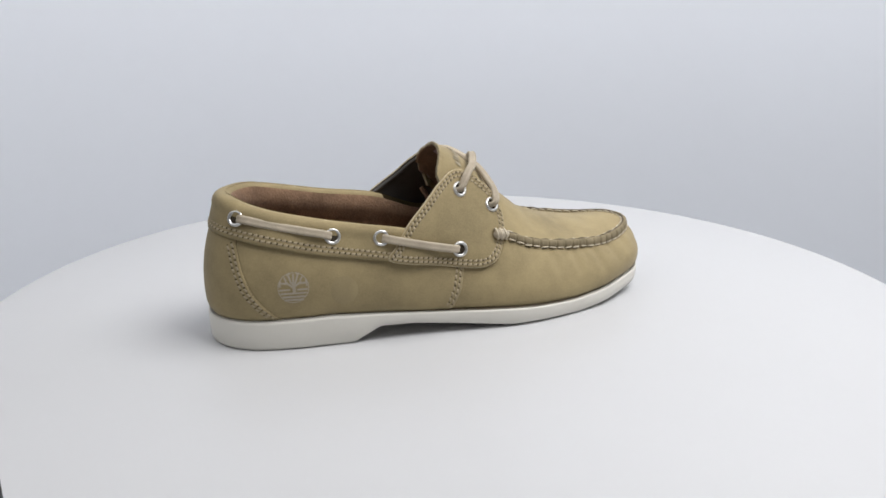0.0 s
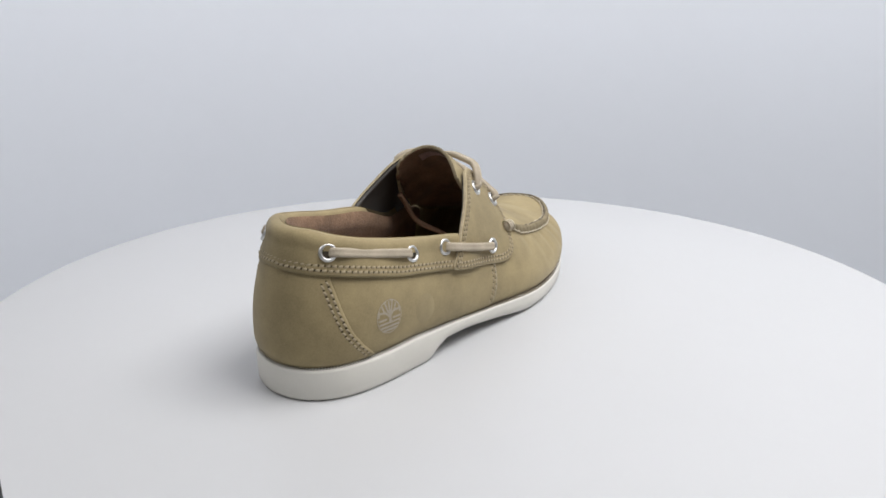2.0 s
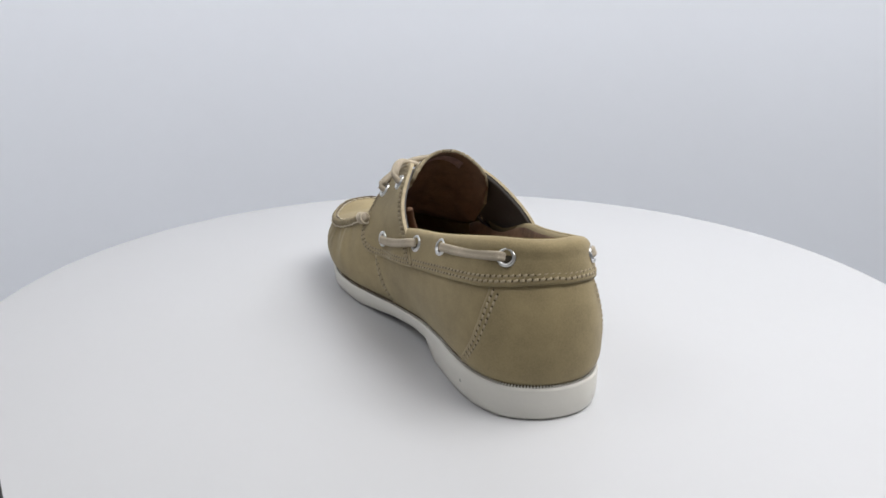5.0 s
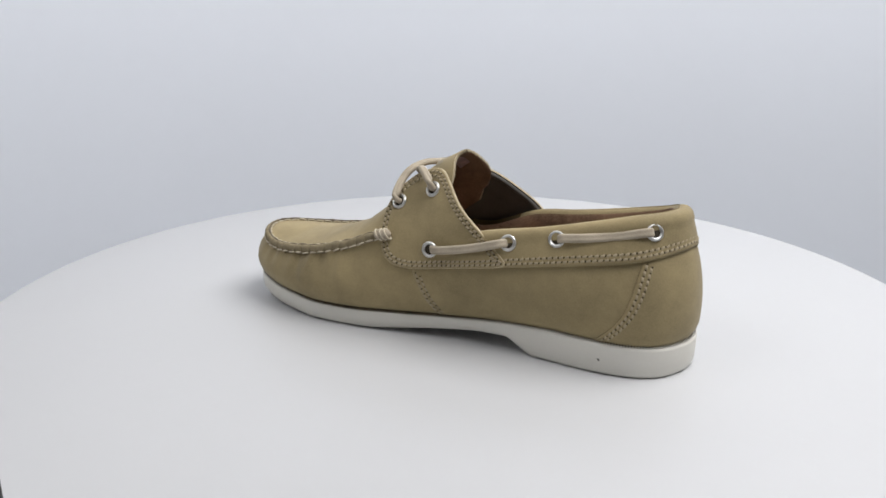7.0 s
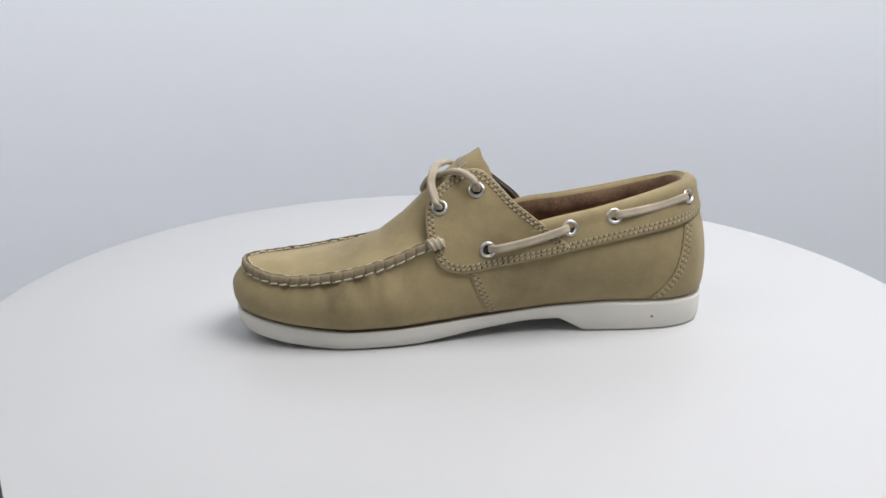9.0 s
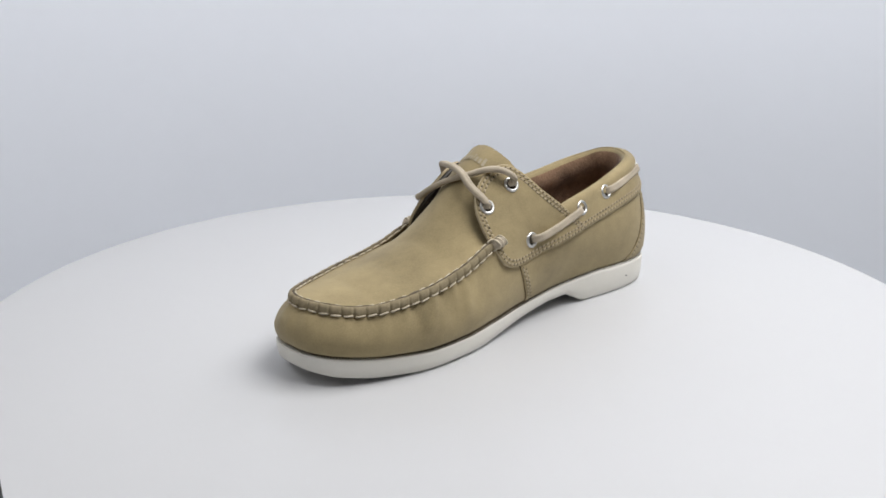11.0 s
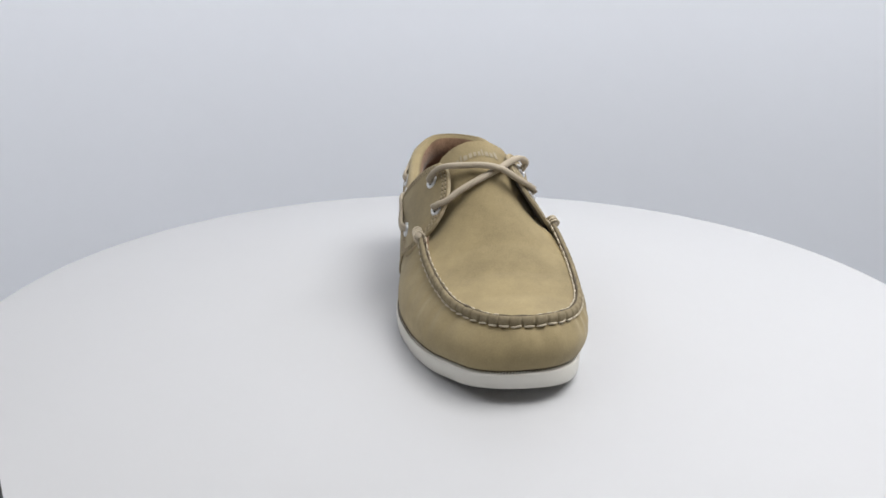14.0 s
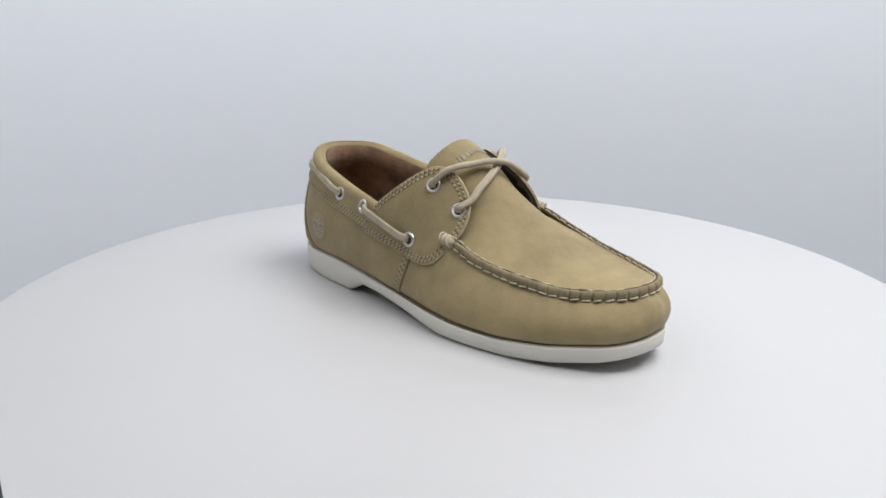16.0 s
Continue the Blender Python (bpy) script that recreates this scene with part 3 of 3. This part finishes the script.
def build_moc_seam():
    us = np.concatenate([np.linspace(0.748, 1.0, 260), np.linspace(1.0, 1.252, 260)[1:]])
    prof = ((0.6, -1.2), (1.7, 0.6), (1.9, 2.2), (1.6, 3.8), (0.8, 4.8), (-0.6, 5.0), (-1.7, 4.2), (-2.0, 2.4))
    P = []
    for u in us:
        f = (u % 1) * NU
        i, w = int(f) % NU, f - int(f)
        P.append(np.r_[rim[i] * (1 - w) + rim[(i + 1) % NU] * w, unit(out[i] * (1 - w) + out[(i + 1) % NU] * w)])
    P = np.array(P)
    L = np.concatenate([[0], np.cumsum(np.linalg.norm(np.diff(P[:, :3], axis=0), axis=1))])
    PITCH = 6.4
    rows = []
    for k in range(len(P)):
        end = min(1.0, min(L[k], L[-1] - L[k]) / 14)
        ph = (L[k] / PITCH + 0.3 * noise.noise((L[k] * 0.05, 1, 1))) % 1
        dip = (1.2 if P[k, 0] > 95 else 0.95 if P[k, 1] > 20 else 0.75) * math.exp(-((min(ph, 1 - ph)) / 0.08) ** 2)
        wob = 0.35 * noise.noise((L[k] * 0.12, 7, 2))
        rows.append([P[k, :3] + P[k, 3:] * (a * (0.7 + 0.3 * end) - (dip if a > 0.7 else 0)) + [0, 0, z * (0.55 + 0.45 * end) + (wob if z > 4 else 0)] for a, z in prof])
    V, F = edged(rows)
    F2 = [(r * 8 + 7, r * 8, (r + 1) * 8, (r + 1) * 8 + 7) for r in range(len(rows) - 1)]
    ridge = mesh_ob("moccasin_seam", V, F + F2, LEATHER_EDGE, shoe, "gathered raised moccasin seam round the toe")
    # dark tube: the cut edge plus painted shade of the slit beside the plug
    G = [P[k, :3] - P[k, 3:] * 1.3 + [0, 0, 4.8 * (0.55 + 0.45 * min(1.0, min(L[k], L[-1] - L[k]) / 14)) + 0.5 * noise.noise((L[k] * 0.2, 3, 3))] for k in range(0, len(P), 4)]
    V, F = tube(G, 0.8, 0.75, None, 6, True, np.array([0.25 + 0.9 * abs(noise.noise((k * 0.23, 9, 1))) * 2 for k in range(len(G))]))
    mesh_ob("seam_slit_shade", V, F, GAP_SHADE, ridge, "dark cut edge and slit shade of the seam")
    # white hand stitches on both faces of the seam
    V, F = tube([(-2.5, 0, -0.4), (-1.9, 0, 0.35), (0, 0, 0.55), (1.9, 0, 0.35), (2.5, 0, -0.4)], 0.5, 0.45, n=6)
    me = bpy.data.meshes.new("moc_stitch")
    me.from_pydata([tuple(c * MM for c in v) for v in V], [], F)
    me.materials.append(WHITE_THREAD)
    me.shade_smooth()
    for off, dz, tilt, ph in ((1.55, 0.1, 0.25, 0.5), (-2.5, 3.9, 1.2, 0.5)):
        n = int(L[-1] / PITCH)
        for k in range(n):
            l = (k + ph) * PITCH
            c = np.array([np.interp(l, L, P[:, j]) for j in range(6)])
            d = np.array([np.interp(l + 2, L, P[:, j]) - np.interp(l - 2, L, P[:, j]) for j in range(3)])
            nrm = unit(c[3:])
            t = unit(unit(d) + np.array([0, 0, random.uniform(-0.05, 0.22)]) + nrm * random.uniform(-0.08, 0.08))
            up = unit(nrm * (1 if off > 0 else -0.4) + [0, 0, tilt])
            y = unit(np.cross(up, t))
            up = np.cross(t, y)
            p = c[:3] + nrm * off + [0, 0, dz + random.uniform(-0.2, 0.2)]
            ob = new("moc_stitch", me)
            ob.parent = ridge
            ob.matrix_local = Matrix(((t[0], y[0], up[0], p[0] * MM), (t[1], y[1], up[1], p[1] * MM), (t[2], y[2], up[2], p[2] * MM), (0, 0, 0, 1)))
    # bound ends of the seam
    for side, u in ((-1, 0.752), (1, 0.248)):
        i = int(u * NU)
        c, n = rim[i] + [0, 0, 2.5], out[i]
        t = unit(rim[(i + 2) % NU] - rim[i - 2]) * (1 if side < 0 else -1)
        V, F = tube([c - t * 5.2 + n * 0.6, c - t * 4.6 + n * 0.9, c - t * 2.5 + n * 1.6, c + n * 1.8, c + t * 2.5 + n * 1.5, c + t * 5 + n * 0.8], 3.3, 3.0, n, 14, True, np.array([0.2, 0.62, 0.97, 1, 0.9, 0.55]))
        knot = mesh_ob("seam_knot", V, F, LACE, shoe, "bound leather end of the moccasin seam")
        for d in (-3.2, -0.2, 2.8):
            A = np.linspace(0, math.tau, 18)
            w = np.cross(t, n)
            W = [c + t * (d + 1.3 * math.sin(a)) + n * 1.2 + (n * math.cos(a) * 3.2 + w * math.sin(a) * 3.4) for a in A]
            V, F = tube(W, 0.62, 0.62, None, 6, False)
            mesh_ob("binding_thread", V, F, WHITE_THREAD, knot, "cream binding thread")


def build_emblem():
    """A round pale emblem of plain strokes pressed into the outer quarter."""
    c0 = (-112.7, 40.0)
    strokes = [((-6.5, -5.2), (6.5, -5.2), 1.0), ((-5.5, -7.0), (5.5, -7.0), 1.0), ((-7.5, -3.2), (7.5, -3.2), 0.9), ((0.4, -3), (0.2, 3.5), 1.6), ((0, 0), (-4.5, 3.8), 1.0),
               ((0.2, 0.3), (4.7, 3.6), 1.0), ((-1, 2), (-2.6, 7.2), 0.9), ((1, 2), (2.8, 7.2), 0.9), ((-3, 2.4), (-7.3, 3.0), 0.9), ((3, 2.2), (7.4, 2.6), 0.9), ((-2, -1), (-8, -1.0), 0.9),
               ((2, -1.2), (8, -1.2), 0.9), ((0.1, 3), (0.2, 8), 0.9), ((-4, 4), (-5.2, 6.3), 0.9), ((4, 4), (5.3, 6.2), 0.9), ((-3.6, 7.4), (-1.6, 8.3), 0.9),
               ((1.6, 8.3), (3.6, 7.4), 0.9), ((-7.8, 0.6), (-7.2, 4.2), 0.8), ((7.8, 0.6), (7.2, 4.2), 0.8)]
    emblem = None
    for a, b, w in strokes:
        a, b = np.array(a), np.array(b)
        t = unit(b - a)
        q = np.array([-t[1], t[0]]) * w * 0.6
        V = []
        for m in np.linspace(0, 1, 4):
            for e in (-1, 1):
                x, z = a + (b - a) * m + q * e
                V.append(on_wall(c0[0] + x * 1.0, c0[1] + z * 1.05, -1, 1.1)[0])
        stroke = mesh_ob("emblem_stroke" if emblem else "emblem", V, [(2 * k, 2 * k + 1, 2 * k + 3, 2 * k + 2) for k in range(3)], PRINT, emblem or shoe, "" if emblem else "pale round pressed emblem")
        emblem = emblem or stroke
    ring_pts = []
    for k in range(49):
        A = math.tau * k / 48
        for r in (8.5, 9.0):
            ring_pts.append(on_wall(c0[0] + r * math.cos(A), c0[1] + r * 1.03 * math.sin(A), -1, 1.12)[0])
    mesh_ob("emblem_ring", ring_pts, [(2 * k, 2 * k + 1, 2 * k + 3, 2 * k + 2) for k in range(48)], PRINT, emblem)
    # a round rubbed mark on the panel beside it
    V = [on_wall(-83.0 + r * 10.0 * math.cos(math.tau * k / 40), 35.5 + r * 10.5 * math.sin(math.tau * k / 40), -1, 1.0 - 0.25 * max(0.0, r - 0.7) / 0.3)[0] for r in (0.05, 0.4, 0.7, 1.0) for k in range(40)]
    mesh_ob("rubbed_mark", V, grid_faces(4, 40, True) + [tuple(range(40))[::-1]], RUBBED, shoe, "faint pale round rubbed mark")


build_sole()
build_wall()
build_panels()
build_collar()
build_flap(-1)
build_flap(1)
build_plug()
build_moc_seam()
build_laces()
build_inner_lace()
build_emblem()


# ---- the turntable and the studio ----
def lathe(name, prof, material, n=160, a0=0, a1=360, parent=None, label=""):
    full = a1 - a0 >= 360
    m = n if full else n + 1
    rows = []
    for r, z in prof:
        rows.append([(r * math.cos(radians(a0 + (a1 - a0) * i / n)), r * math.sin(radians(a0 + (a1 - a0) * i / n)), z) for i in range(m)])
    V = np.array(rows).reshape(-1, 3)
    return mesh_ob(name, V, grid_faces(len(prof), m, full), material, parent, label)


turntable = tagged(new("turntable"), "round white lacquered motorised turntable", "turntable")
lathe("disc_top", [(0.01, 0), (150, 0), (312, 0), (314.2, -0.6), (315, -2.0), (315, -16), (313, -18), (0.01, -18)], DISC, parent=turntable)
lathe("turntable_base", [(0.01, -18.5), (150, -18.5), (155, -22), (155, -90), (0.01, -90)], DISC, 96, parent=turntable)
table = tagged(new("table"), "round white pedestal table below the turntable", "table")
lathe("tabletop", [(0.01, -90.5), (240, -90.5), (244, -93), (244, -115), (0.01, -115)], ROOM, 96, parent=table)
lathe("pedestal", [(60, -115.5), (60, -700), (200, -760), (200, -800), (0.01, -800)], ROOM, 64, parent=table)
backdrop = tagged(lathe("backdrop", [(1100, -799), (1100, -100), (1100, 0), (1100, 300), (1110, 900), (1114, 900), (1104, 300), (1104, -799)], WALL, 160, 36, 144), "pale blue-white curved paper backdrop", "backdrop", "", "structure")
backdrop.location = (0, -0.45, 0)


def slab(name, lo, hi, material, label):
    """A thick flat piece of the added room shell between two corners, in millimetres."""
    V = [(x, y, z) for x in (lo[0], hi[0]) for y in (lo[1], hi[1]) for z in (lo[2], hi[2])]
    F = [(0, 1, 3, 2), (4, 6, 7, 5), (0, 4, 5, 1), (2, 3, 7, 6), (0, 2, 6, 4), (1, 5, 7, 3)]
    return tagged(mesh_ob(name, V, F, material, smooth=False), label, name.split("_")[0], "", "structure")


# unseen room shell, added so lamp light bounces back as ambient
slab("floor", (-2000, -2300, -901), (2000, 1700, -801), ROOM, "plain pale floor, unseen, added to bounce light")
slab("ceiling", (-2000, -2300, 1900), (2000, 1700, 2000), ROOM, "plain white ceiling, unseen, added to bounce light")
slab("wall_north", (-2000, 1700, -901), (2000, 1800, 2000), ROOM, "plain white wall, unseen, added to bounce light")
slab("wall_south", (-2000, -2400, -901), (2000, -2300, 2000), ROOM, "plain white wall, unseen, added to bounce light")
slab("wall_west", (-2100, -2400, -901), (-2000, 1800, 2000), ROOM, "plain white wall, unseen, added to bounce light")
slab("wall_east", (2000, -2400, -901), (2100, 1800, 2000), ROOM, "plain white wall, unseen, added to bounce light")
# made-up stand that fills a dark sliver at the view's lower left
corner_stand = tagged(new("corner_stand"), "thin black metal stand added for the dark lower left corner", "light stand")
for name, prof in (("pole", [(0.01, 420), (8, 418), (8, -640), (0.01, -642)]), ("collar", [(8.3, -560), (14, -562), (14, -630), (8.3, -632)]), ("foot", [(12, -640), (16, -700), (150, -785), (150, -799), (0.01, -799)])):
    lathe(name, prof, BLACK, 24, parent=corner_stand)
corner_stand.location = (-0.1600, -0.2990, 0)
TURN = [(0.0, 18.49), (0.5, 27.51), (1.0, 36.52), (1.5, 45.53), (2.0, 54.57), (2.5, 63.59), (3.0, 72.64), (3.5, 81.78), (4.0, 91.1), (5.0, 109.9), (6.0, 129.0), (6.5, 138.43),
        (7.0, 147.48), (7.5, 156.54), (8.0, 165.5), (8.5, 174.45), (9.0, 183.35), (10.0, 200.9), (11.0, 218.5), (11.5, 227.39), (12.0, 236.53), (12.5, 245.89), (13.0, 255.3),
        (13.5, 264.59), (14.0, 273.82), (14.5, 283.11), (15.0, 292.48), (15.5, 301.9), (16.0, 311.27)]


def motions():
    rows = [(t, pose(0, 0, 0, 0, 0, a)) for t, a in TURN]
    walk(shoe, rows)
    walk(turntable, rows)


motions()
